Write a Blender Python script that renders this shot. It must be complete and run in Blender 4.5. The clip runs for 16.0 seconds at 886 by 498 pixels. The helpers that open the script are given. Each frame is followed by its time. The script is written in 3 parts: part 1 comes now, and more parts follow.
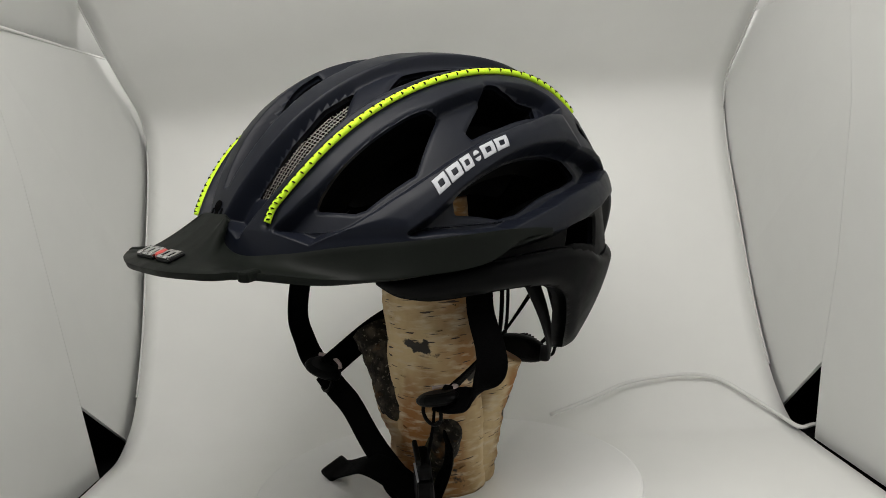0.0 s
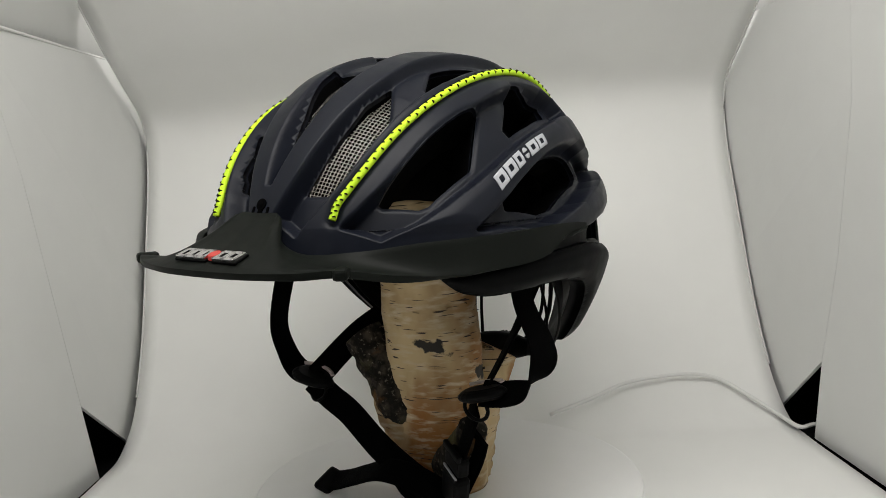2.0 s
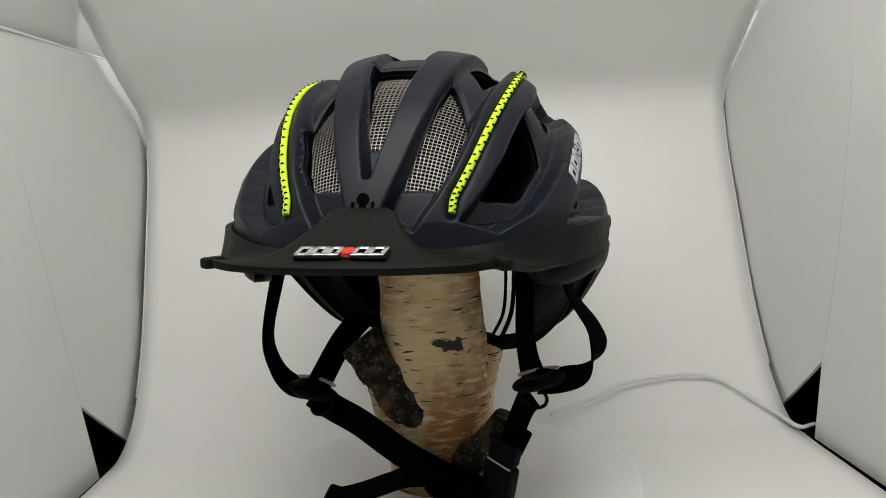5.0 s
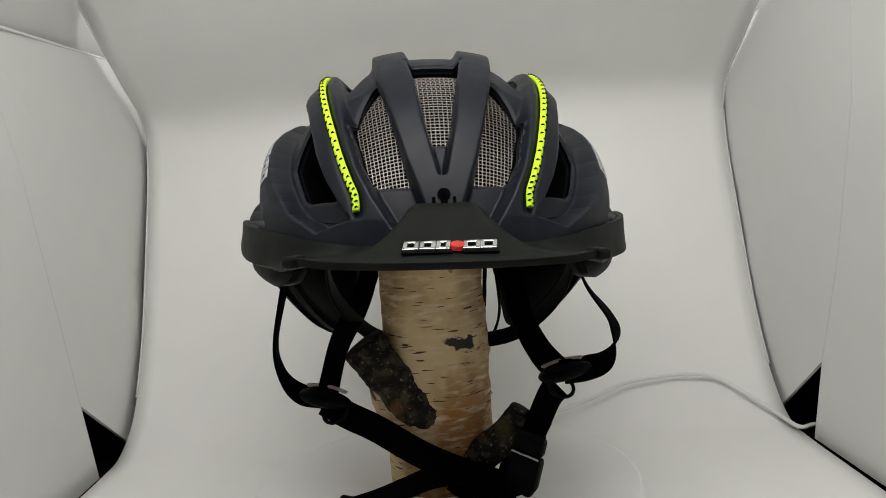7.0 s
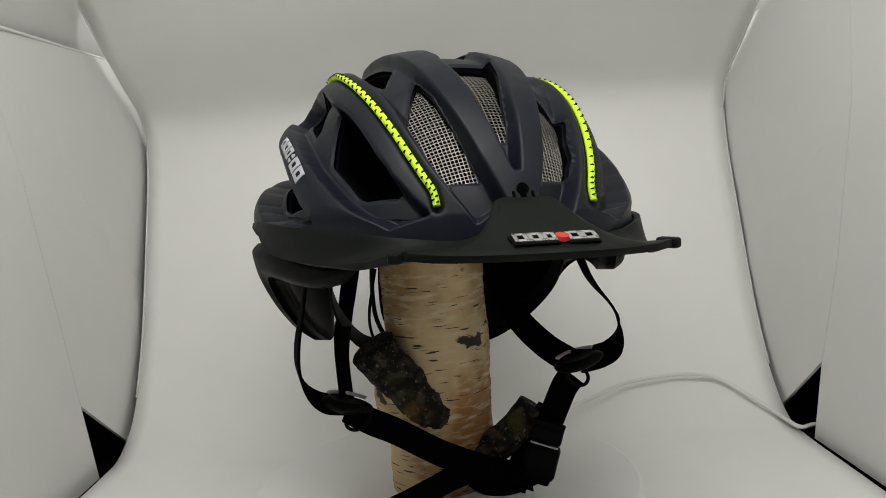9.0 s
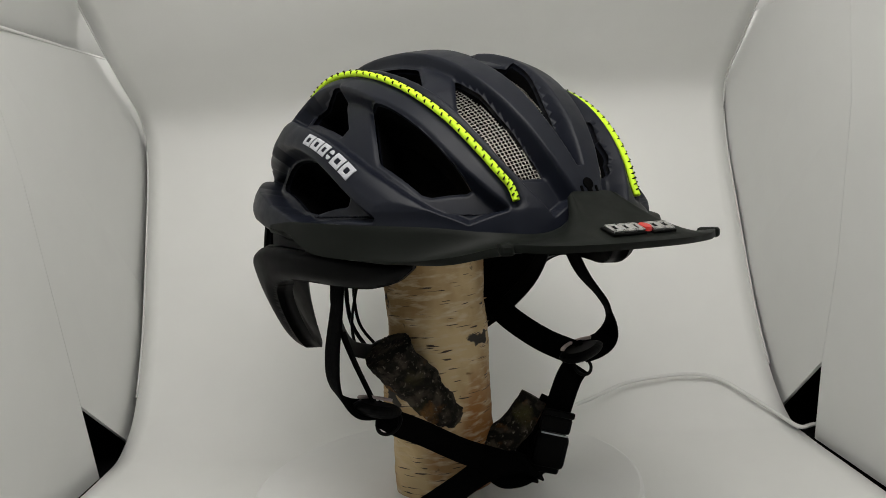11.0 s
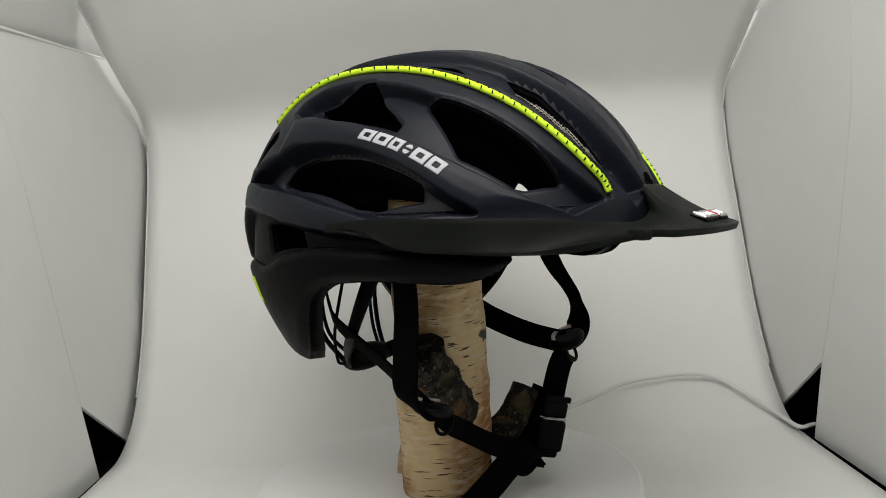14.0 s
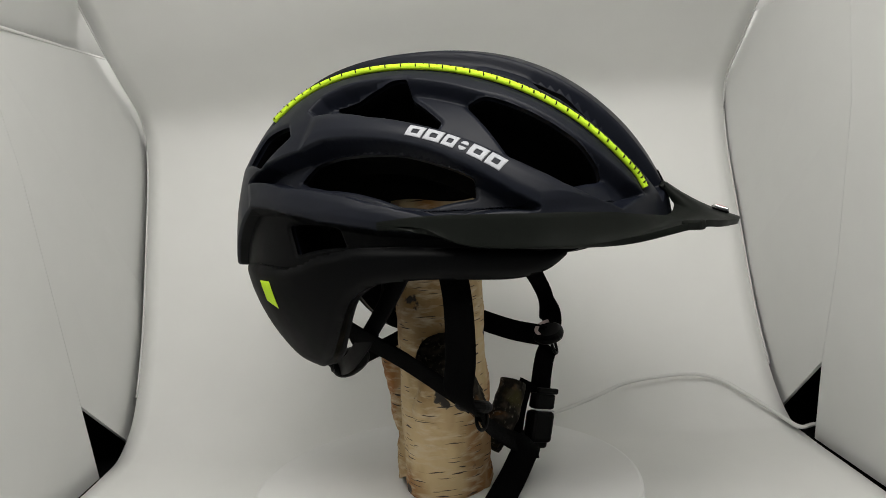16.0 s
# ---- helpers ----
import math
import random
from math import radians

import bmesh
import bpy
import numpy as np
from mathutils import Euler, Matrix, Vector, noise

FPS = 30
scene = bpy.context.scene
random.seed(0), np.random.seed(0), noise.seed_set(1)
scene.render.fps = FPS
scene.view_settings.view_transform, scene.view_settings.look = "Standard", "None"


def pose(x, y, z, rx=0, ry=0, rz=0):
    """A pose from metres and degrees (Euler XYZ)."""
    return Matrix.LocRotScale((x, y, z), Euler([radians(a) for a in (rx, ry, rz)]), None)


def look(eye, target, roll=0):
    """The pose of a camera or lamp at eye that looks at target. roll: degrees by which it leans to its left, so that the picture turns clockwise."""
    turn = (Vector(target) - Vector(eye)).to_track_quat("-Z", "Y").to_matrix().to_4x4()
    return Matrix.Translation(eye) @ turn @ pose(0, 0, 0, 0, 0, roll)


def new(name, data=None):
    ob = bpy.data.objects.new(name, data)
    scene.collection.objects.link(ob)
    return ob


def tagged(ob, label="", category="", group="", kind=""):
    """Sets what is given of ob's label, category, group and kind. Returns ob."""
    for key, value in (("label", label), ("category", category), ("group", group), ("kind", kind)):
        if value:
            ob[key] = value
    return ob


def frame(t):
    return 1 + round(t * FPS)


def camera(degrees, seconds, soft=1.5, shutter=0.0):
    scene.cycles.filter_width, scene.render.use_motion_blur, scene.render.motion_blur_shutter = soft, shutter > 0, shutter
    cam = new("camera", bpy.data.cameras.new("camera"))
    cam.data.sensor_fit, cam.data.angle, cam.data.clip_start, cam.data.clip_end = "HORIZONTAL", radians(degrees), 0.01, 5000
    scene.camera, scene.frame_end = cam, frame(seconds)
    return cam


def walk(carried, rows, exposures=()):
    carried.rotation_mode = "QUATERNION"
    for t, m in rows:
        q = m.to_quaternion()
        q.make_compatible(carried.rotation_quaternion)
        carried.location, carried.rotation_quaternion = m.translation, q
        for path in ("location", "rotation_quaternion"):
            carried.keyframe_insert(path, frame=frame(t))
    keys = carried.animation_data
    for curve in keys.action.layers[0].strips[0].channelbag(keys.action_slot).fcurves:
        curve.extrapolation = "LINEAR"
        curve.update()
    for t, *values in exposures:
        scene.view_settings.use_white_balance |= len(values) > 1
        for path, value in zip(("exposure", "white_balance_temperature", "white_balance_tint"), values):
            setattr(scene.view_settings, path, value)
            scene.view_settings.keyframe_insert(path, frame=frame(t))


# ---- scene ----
cam = camera(59.2, 16.0, soft=0.8)
EYE = (0.0, -0.5, 0.205)
STAND = look(EYE, (0.00541, 0.49465, 0.10188), -3.75)
PATH = [(0.0, STAND), (16.0, STAND)]
walk(cam, PATH, [(0.0, -0.01), (4.0, -0.04), (7.0, -0.10), (9.0, -0.15), (12.0, -0.10), (16.0, -0.03)])

# the turntable's axis, and its turn in degrees by seconds
AXIS_X = -0.0045
TURN = [(t, 7.534 * (t - 7) + 0.456 * ((t - 7) / 9) ** 2) for t in range(17)]
# how the helmet sits on the log: its own axes, x to its side, y to its back
SIT = Matrix(((0.9979, -0.0486, 0.0436, 0.0020), (0.0485, 0.9988, 0.0028, 0.0012), (-0.0436, -0.0006, 0.9990, 0.2041), (0, 0, 0, 1)))

# ---------------------------------------------------------------- light
world = bpy.data.worlds.new("room")
scene.world = world
world.use_nodes = True
world.node_tree.nodes["Background"].inputs[0].default_value = (0.9, 0.95, 1.0, 1)
world.node_tree.nodes["Background"].inputs[1].default_value = 0.10


def area(name, eye, target, sx, sy, watts, colour=(1, 0.975, 0.93)):
    lamp = bpy.data.lights.new(name, "AREA")
    lamp.shape, lamp.size, lamp.size_y, lamp.energy, lamp.color = "RECTANGLE", sx, sy, watts, colour
    ob = new(name, lamp)
    ob.matrix_world = look(eye, target)
    return ob


# the two strips of diodes under the tent's roof
area("led_strip_light", (0.0, -0.25, 0.50), (0.0, 0.0, 0.0), 0.54, 0.26, 2.60)
area("led_strip_light", (0.0, 0.12, 0.47), (0.0, 0.14, 0.0), 0.50, 0.08, 1.50)


# ---------------------------------------------------------------- materials
def material(name, colour, rough=0.5, metal=0.0, grain=0.0, scale=80.0, bump=0.0, spread=0.12, spec=0.5):
    m = bpy.data.materials.new(name)
    m.use_nodes = True
    nt = m.node_tree
    b = nt.nodes["Principled BSDF"]
    b.inputs["Roughness"].default_value, b.inputs["Metallic"].default_value = rough, metal
    b.inputs["Specular IOR Level"].default_value = spec
    b.inputs["Base Color"].default_value = (*colour, 1)
    tc = nt.nodes.new("ShaderNodeTexCoord")
    n1 = nt.nodes.new("ShaderNodeTexNoise")
    n1.inputs["Scale"].default_value, n1.inputs["Detail"].default_value = scale, 6
    nt.links.new(tc.outputs["Object"], n1.inputs["Vector"])
    if grain:
        n2 = nt.nodes.new("ShaderNodeTexNoise")
        n2.inputs["Scale"].default_value, n2.inputs["Detail"].default_value = scale * 0.12, 3
        nt.links.new(tc.outputs["Object"], n2.inputs["Vector"])
        add = nt.nodes.new("ShaderNodeMath")
        add.operation = "ADD"
        nt.links.new(n1.outputs["Fac"], add.inputs[0])
        nt.links.new(n2.outputs["Fac"], add.inputs[1])
        ramp = nt.nodes.new("ShaderNodeMapRange")
        ramp.inputs["From Min"].default_value, ramp.inputs["From Max"].default_value = 0.6, 1.4
        ramp.inputs["To Min"].default_value, ramp.inputs["To Max"].default_value = 1 - grain, 1 + grain
        nt.links.new(add.outputs[0], ramp.inputs["Value"])
        mix = nt.nodes.new("ShaderNodeVectorMath")
        mix.operation = "SCALE"
        mix.inputs[0].default_value = colour
        nt.links.new(ramp.outputs[0], mix.inputs["Scale"])
        nt.links.new(mix.outputs[0], b.inputs["Base Color"])
        r2 = nt.nodes.new("ShaderNodeMapRange")
        r2.inputs["To Min"].default_value, r2.inputs["To Max"].default_value = max(rough - spread, 0.03), min(rough + spread, 1)
        nt.links.new(n2.outputs["Fac"], r2.inputs["Value"])
        nt.links.new(r2.outputs[0], b.inputs["Roughness"])
    if bump:
        bp = nt.nodes.new("ShaderNodeBump")
        bp.inputs["Strength"].default_value, bp.inputs["Distance"].default_value = bump, 0.0008
        nt.links.new(n1.outputs["Fac"], bp.inputs["Height"])
        nt.links.new(bp.outputs[0], b.inputs["Normal"])
    return m


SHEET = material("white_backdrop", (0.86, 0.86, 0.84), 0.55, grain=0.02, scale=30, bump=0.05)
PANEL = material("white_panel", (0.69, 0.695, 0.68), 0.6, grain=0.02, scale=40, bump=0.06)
BLACK_CLOTH = material("black_fabric", (0.004, 0.004, 0.0045), 0.9, spec=0.1, grain=0.3, scale=600, bump=0.3)
NAVY = material("navy_matt_paint", (0.0066, 0.0082, 0.0142), 0.42, spec=0.20, grain=0.08, scale=900, bump=0.05)
BLACK_SHELL = material("black_matt_shell", (0.0014, 0.0016, 0.0019), 0.48, spec=0.07, grain=0.1, scale=900, bump=0.05)
FOAM = material("black_foam", (0.0012, 0.0012, 0.0013), 0.9, spec=0.03, grain=0.2, scale=700, bump=0.4)
GREEN_BLACK = material("visor_plastic", (0.0054, 0.0068, 0.0054), 0.5, spec=0.11, grain=0.08, scale=900, bump=0.05)
WEBBING = material("black_webbing", (0.0009, 0.0009, 0.0010), 0.85, spec=0.04, grain=0.25, scale=1500, bump=0.5)
PLASTIC = material("black_plastic", (0.0010, 0.0010, 0.0011), 0.5, spec=0.08, grain=0.1, scale=500)
STEEL = material("steel_wire", (0.44, 0.42, 0.38), 0.36, metal=1.0)
CHROME = material("chrome", (0.80, 0.80, 0.80), 0.12, metal=1.0)
CORD = material("neon_yellow_cord", (0.62, 0.92, 0.02), 0.7, grain=0.1, scale=1500, bump=0.5)
PRINT = material("white_print", (0.42, 0.43, 0.46), 0.5)
RED = material("red_enamel", (0.55, 0.03, 0.02), 0.3)
DISC = material("white_turntable_plastic", (0.87, 0.87, 0.86), 0.4, grain=0.015, scale=60)
CABLE = material("white_cable", (0.78, 0.78, 0.76), 0.4)


# ---------------------------------------------------------------- builders
def part(name, data, mat, parent=None, label=""):
    """Links a bmesh, or a mesh, as one object under a thing or a part."""
    if isinstance(data, bmesh.types.BMesh):
        bm, data = data, bpy.data.meshes.new(name)
        bmesh.ops.recalc_face_normals(bm, faces=bm.faces[:])
        bm.to_mesh(data)
        bm.free()
    ob = new(name, data)
    if mat and not data.materials:
        data.materials.append(mat)
    if parent:
        ob.parent = parent
    if label:
        ob["label"] = label
    return ob


def sheet_mesh(name, verts, faces, smooth=True):
    me = bpy.data.meshes.new(name)
    me.from_pydata([tuple(float(c) for c in v) for v in verts], [], faces)
    me.validate()
    if smooth:
        me.polygons.foreach_set("use_smooth", [True] * len(me.polygons))
    return me


def spline(points, n):
    """A smooth line of n points through the given ones (Catmull-Rom)."""
    p = np.array(points, float)
    p = np.vstack([2 * p[0] - p[1], p, 2 * p[-1] - p[-2]])
    out = []
    for s in np.linspace(0, len(p) - 3 - 1e-9, n):
        i = int(s)
        f = s - i
        a, b, c, d = p[i:i + 4]
        out.append(0.5 * (2 * b + (c - a) * f + (2 * a - 5 * b + 4 * c - d) * f * f + (3 * b - a - 3 * c + d) * f ** 3))
    return np.array(out)


def tube(path, radius, sides=8, flat=1.0, out=None, caps=True, radii=None):
    """Vertices and faces of a tube along a path; flat squeezes it along the direction out."""
    path = np.array(path, float)
    n = len(path)
    tan = np.gradient(path, axis=0)
    tan /= np.linalg.norm(tan, axis=1)[:, None]
    ref = np.tile(np.array((0, 0, 1.0)), (n, 1)) if out is None else np.array(out, float) * np.ones((n, 1))
    side = np.cross(tan, ref)
    side /= np.linalg.norm(side, axis=1)[:, None] + 1e-9
    up = np.cross(side, tan)
    rad = np.full(n, radius) if radii is None else np.array(radii)
    verts, faces = [], []
    for i in range(n):
        for k in range(sides):
            a = 2 * math.pi * (k + 0.5) / sides
            verts.append(path[i] + rad[i] * (math.cos(a) * side[i] + math.sin(a) * up[i] * flat))
    for i in range(n - 1):
        for k in range(sides):
            a, b = i * sides + k, i * sides + (k + 1) % sides
            faces.append((a, b, b + sides, a + sides))
    if caps:
        faces.append(tuple(range(sides))[::-1])
        faces.append(tuple((n - 1) * sides + k for k in range(sides)))
    return verts, faces


def tube_mesh(name, path, radius, **kw):
    return sheet_mesh(name, *tube(path, radius, **kw))


def strap_mesh(name, path, width, thick, across):
    """A flat band along a path, its width along the direction(s) across, with rounded edges."""
    path = np.array(path, float)
    n = len(path)
    across = np.array(across, float) * np.ones((n, 1))
    tan = np.gradient(path, axis=0)
    tan /= np.linalg.norm(tan, axis=1)[:, None]
    across = across - (across * tan).sum(1)[:, None] * tan
    across /= np.linalg.norm(across, axis=1)[:, None]
    up = np.cross(tan, across)
    ring = [(-0.5, 0), (-0.47, 0.4), (-0.42, 0.5), (0.42, 0.5), (0.47, 0.4), (0.5, 0), (0.47, -0.4), (0.42, -0.5), (-0.42, -0.5), (-0.47, -0.4)]
    verts = [path[i] + across[i] * width * a + up[i] * thick * b for i in range(n) for a, b in ring]
    k = len(ring)
    faces = [(i * k + j, i * k + (j + 1) % k, (i + 1) * k + (j + 1) % k, (i + 1) * k + j) for i in range(n - 1) for j in range(k)]
    faces += [tuple(range(k)), tuple((n - 1) * k + j for j in range(k))]
    return sheet_mesh(name, verts, faces)


def block(bm, m, sx, sy, sz, bevel=0.0):
    """A bevelled box added to a bmesh."""
    made = bmesh.ops.create_cube(bm, size=1.0, matrix=m @ Matrix.Diagonal((sx, sy, sz, 1)))
    if bevel:
        edges = list({e for v in made["verts"] for e in v.link_edges})
        bmesh.ops.bevel(bm, geom=edges, offset=bevel, segments=2, affect="EDGES", profile=0.5)


def inside(poly, x, y):
    """Signed distance of the points to a closed polygon: negative inside it."""
    poly = np.array(poly, float)
    x, y = np.asarray(x, float), np.asarray(y, float)
    best, odd = np.full(x.shape, 1e9), np.zeros(x.shape, bool)
    for (ax, ay), (bx, by) in zip(poly, np.roll(poly, -1, axis=0)):
        ex, ey = bx - ax, by - ay
        t = np.clip(((x - ax) * ex + (y - ay) * ey) / (ex * ex + ey * ey + 1e-12), 0, 1)
        best = np.minimum(best, np.hypot(x - ax - t * ex, y - ay - t * ey))
        cross = ((ay > y) != (by > y)) & (x < ex * (y - ay) / (by - ay if by != ay else 1e-12) + ax)
        odd ^= cross
    return np.where(odd, -best, best)


def rounded(poly, n=6, keep=0.25):
    """The polygon with its corners rounded off."""
    poly = np.array(poly, float)
    out = []
    for a, b, c in zip(np.roll(poly, 1, axis=0), poly, np.roll(poly, -1, axis=0)):
        p, q = b + (a - b) * keep, b + (c - b) * keep
        for t in np.linspace(0, 1, n):
            out.append((1 - t) ** 2 * p + 2 * t * (1 - t) * b + t * t * q)
    return np.array(out)


def contour(us, vs, field):
    """Cuts the grid where the field is positive: vertices (u, v), polygons kept (field < 0) and edges on the cut."""
    verts, ids, faces, rim = [], {}, [], []

    def corner(i, j):
        if ("c", i, j) not in ids:
            ids["c", i, j] = len(verts)
            verts.append((us[i], vs[j]))
        return ids["c", i, j]

    def cut(i, j, k, l):
        key = ("e", *sorted(((i, j), (k, l))))
        if key not in ids:
            a, b = field[i, j], field[k, l]
            f = min(max(a / (a - b), 0.02), 0.98)
            ids[key] = len(verts)
            verts.append((us[i] + (us[k] - us[i]) * f, vs[j] + (vs[l] - vs[j]) * f))
        return ids[key]

    for i in range(len(us) - 1):
        for j in range(len(vs) - 1):
            quad = ((i, j), (i + 1, j), (i + 1, j + 1), (i, j + 1))
            keep = [field[q] < 0 for q in quad]
            if not any(keep):
                continue
            loop, cuts = [], []
            for k in range(4):
                a, b = quad[k], quad[(k + 1) % 4]
                if keep[k]:
                    loop.append(corner(*a))
                if keep[k] != keep[(k + 1) % 4]:
                    c = cut(*a, *b)
                    loop.append(c)
                    cuts.append((c, keep[k]))
            if len(loop) > 2:
                faces.append(tuple(loop))
            if len(cuts) == 2:
                out, back = (cuts[0][0], cuts[1][0]) if cuts[0][1] else (cuts[1][0], cuts[0][0])
                rim.append((out, back))
    return np.array(verts), faces, rim


def birch():
    """Pale bark with dark cross dashes, rust stains and torn dark patches."""
    m = bpy.data.materials.new("birch_bark")
    m.use_nodes = True
    nt = m.node_tree
    b = nt.nodes["Principled BSDF"]
    b.inputs["Roughness"].default_value = 0.75
    tc = nt.nodes.new("ShaderNodeTexCoord")

    def noise_at(scale, stretch, detail=4):
        mp = nt.nodes.new("ShaderNodeMapping")
        mp.inputs["Scale"].default_value = stretch
        nt.links.new(tc.outputs["Object"], mp.inputs["Vector"])
        nz = nt.nodes.new("ShaderNodeTexNoise")
        nz.inputs["Scale"].default_value, nz.inputs["Detail"].default_value = scale, detail
        nt.links.new(mp.outputs[0], nz.inputs["Vector"])
        return nz.outputs["Fac"]

    def step(value, lo, hi):
        mr = nt.nodes.new("ShaderNodeMapRange")
        mr.inputs["From Min"].default_value, mr.inputs["From Max"].default_value = lo, hi
        nt.links.new(value, mr.inputs["Value"])
        return mr.outputs[0]

    def blend(fac, a, c):
        mx = nt.nodes.new("ShaderNodeMix")
        mx.data_type = "RGBA"
        nt.links.new(fac, mx.inputs["Factor"])
        for sock, val in ((mx.inputs[6], a), (mx.inputs[7], c)):
            if isinstance(val, tuple):
                sock.default_value = (*val, 1)
            else:
                nt.links.new(val, sock)
        return mx.outputs[2]

    col = blend(step(noise_at(24, (1, 1, 0.6)), 0.40, 0.60), (0.56, 0.42, 0.23), (0.29, 0.180, 0.070))
    col = blend(step(noise_at(17, (1, 1, 0.45), 4), 0.47, 0.60), col, (0.30, 0.125, 0.028))
    col = blend(step(noise_at(300, (0.25, 0.25, 1), 5), 0.5, 0.75), col, (0.60, 0.50, 0.34))
    dash = step(noise_at(300, (0.20, 0.20, 2.6), 1), 0.665, 0.70)
    col = blend(dash, col, (0.045, 0.028, 0.018))
    torn = step(noise_at(34, (1, 1, 1), 8), 0.615, 0.635)
    col = blend(torn, col, (0.022, 0.018, 0.014))
    nt.links.new(col, b.inputs["Base Color"])
    bp = nt.nodes.new("ShaderNodeBump")
    bp.inputs["Strength"].default_value, bp.inputs["Distance"].default_value = 0.5, 0.001
    nt.links.new(noise_at(260, (0.4, 0.4, 1.5), 6), bp.inputs["Height"])
    nt.links.new(bp.outputs[0], b.inputs["Normal"])
    return m


BIRCH = birch()


def old_bark():
    """Dark cracked bark with ashen ridges, rust and a little moss."""
    m = bpy.data.materials.new("dark_bark")
    m.use_nodes = True
    nt = m.node_tree
    b = nt.nodes["Principled BSDF"]
    b.inputs["Roughness"].default_value, b.inputs["Specular IOR Level"].default_value = 0.9, 0.2
    tc = nt.nodes.new("ShaderNodeTexCoord")
    colour = None
    for scale, lo, hi, tint in ((130, 0.48, 0.66, (0.060, 0.050, 0.036)), (45, 0.55, 0.70, (0.050, 0.046, 0.016)), (60, 0.60, 0.72, (0.130, 0.062, 0.018)), (420, 0.60, 0.70, (0.16, 0.14, 0.11))):
        nz = nt.nodes.new("ShaderNodeTexNoise")
        nz.inputs["Scale"].default_value, nz.inputs["Detail"].default_value = scale, 7
        nt.links.new(tc.outputs["Object"], nz.inputs["Vector"])
        mr = nt.nodes.new("ShaderNodeMapRange")
        mr.inputs["From Min"].default_value, mr.inputs["From Max"].default_value = lo, hi
        nt.links.new(nz.outputs["Fac"], mr.inputs["Value"])
        mx = nt.nodes.new("ShaderNodeMix")
        mx.data_type = "RGBA"
        nt.links.new(mr.outputs[0], mx.inputs["Factor"])
        mx.inputs[6].default_value, mx.inputs[7].default_value = (0.011, 0.009, 0.007, 1), (*tint, 1)
        if colour:
            nt.links.new(colour, mx.inputs[6])
        colour = mx.outputs[2]
    nt.links.new(colour, b.inputs["Base Color"])
    bp = nt.nodes.new("ShaderNodeBump")
    bp.inputs["Strength"].default_value, bp.inputs["Distance"].default_value = 1.0, 0.0012
    nt.links.new(nz.outputs["Fac"], bp.inputs["Height"])
    nt.links.new(bp.outputs[0], b.inputs["Normal"])
    return m


DARK_BARK = old_bark()


# ---------------------------------------------------------------- the light tent
PROFILE = [(-0.75, -0.020), (-0.30, -0.020), (0.0, -0.020), (0.09, -0.020), (0.125, -0.016), (0.160, 0.010), (0.195, 0.066), (0.232, 0.158),
           (0.255, 0.225), (0.251, 0.268), (0.207, 0.302), (0.153, 0.342), (0.09, 0.40), (0.02, 0.46), (-0.05, 0.50)]


def backdrop():
    line = spline(PROFILE, 90)
    verts, faces = [], []
    nx = 40
    for y, z in line:
        for k in range(nx + 1):
            x = -0.277 + 0.554 * k / nx
            lean = -0.013 * x / 0.277 * min(max((y - 0.05) / 0.1, 0), 1)
            wave = 0.0012 * math.sin(11 * x + 3 * z) * min(max(z / 0.1, 0), 1)
            verts.append((x, y + lean + wave, z + 0.0005 * math.sin(17 * x + 9 * y)))
    for i in range(len(line) - 1):
        for k in range(nx):
            a = i * (nx + 1) + k
            faces.append((a, a + 1, a + nx + 2, a + nx + 1))
    ob = part("backdrop", sheet_mesh("backdrop", verts, faces), SHEET)
    mod = ob.modifiers.new("thickness", "SOLIDIFY")
    mod.thickness, mod.offset = 0.0012, -1
    tagged(ob, "white plastic sweep sheet curving up the tent's back", "backdrop", kind="structure")


backdrop()


def tent_panel(name, corners, label, mat=None, thick=0.003):
    """A flat stiff panel of the tent's side, from its corners."""
    bm = bmesh.new()
    f = bm.faces.new([bm.verts.new(c) for c in corners])
    bm.normal_update()
    n = f.normal.copy()
    made = bmesh.ops.extrude_face_region(bm, geom=[f])
    bmesh.ops.translate(bm, vec=n * thick, verts=[v for v in made["geom"] if isinstance(v, bmesh.types.BMVert)])
    ob = part(name, bm, mat or PANEL)
    return tagged(ob, label, "tent panel", kind="structure")


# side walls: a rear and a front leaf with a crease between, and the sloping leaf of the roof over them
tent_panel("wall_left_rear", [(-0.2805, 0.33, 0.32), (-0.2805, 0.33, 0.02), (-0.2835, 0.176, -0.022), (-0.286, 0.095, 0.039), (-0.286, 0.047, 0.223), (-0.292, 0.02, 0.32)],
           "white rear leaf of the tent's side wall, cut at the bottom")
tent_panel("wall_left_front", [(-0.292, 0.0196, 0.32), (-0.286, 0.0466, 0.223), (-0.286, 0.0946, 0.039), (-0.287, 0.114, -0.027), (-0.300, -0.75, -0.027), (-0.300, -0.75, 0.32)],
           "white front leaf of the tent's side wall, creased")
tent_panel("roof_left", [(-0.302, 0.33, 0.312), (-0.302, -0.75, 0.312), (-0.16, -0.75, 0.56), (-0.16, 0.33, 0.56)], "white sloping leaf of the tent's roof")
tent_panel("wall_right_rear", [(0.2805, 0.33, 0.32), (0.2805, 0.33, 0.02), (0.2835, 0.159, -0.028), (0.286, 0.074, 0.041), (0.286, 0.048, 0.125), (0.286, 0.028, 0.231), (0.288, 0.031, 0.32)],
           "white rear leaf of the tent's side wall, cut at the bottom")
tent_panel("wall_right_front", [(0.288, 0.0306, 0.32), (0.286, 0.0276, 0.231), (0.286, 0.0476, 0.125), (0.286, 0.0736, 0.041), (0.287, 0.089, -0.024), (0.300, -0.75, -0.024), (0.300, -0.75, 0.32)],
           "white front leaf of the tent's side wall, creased")
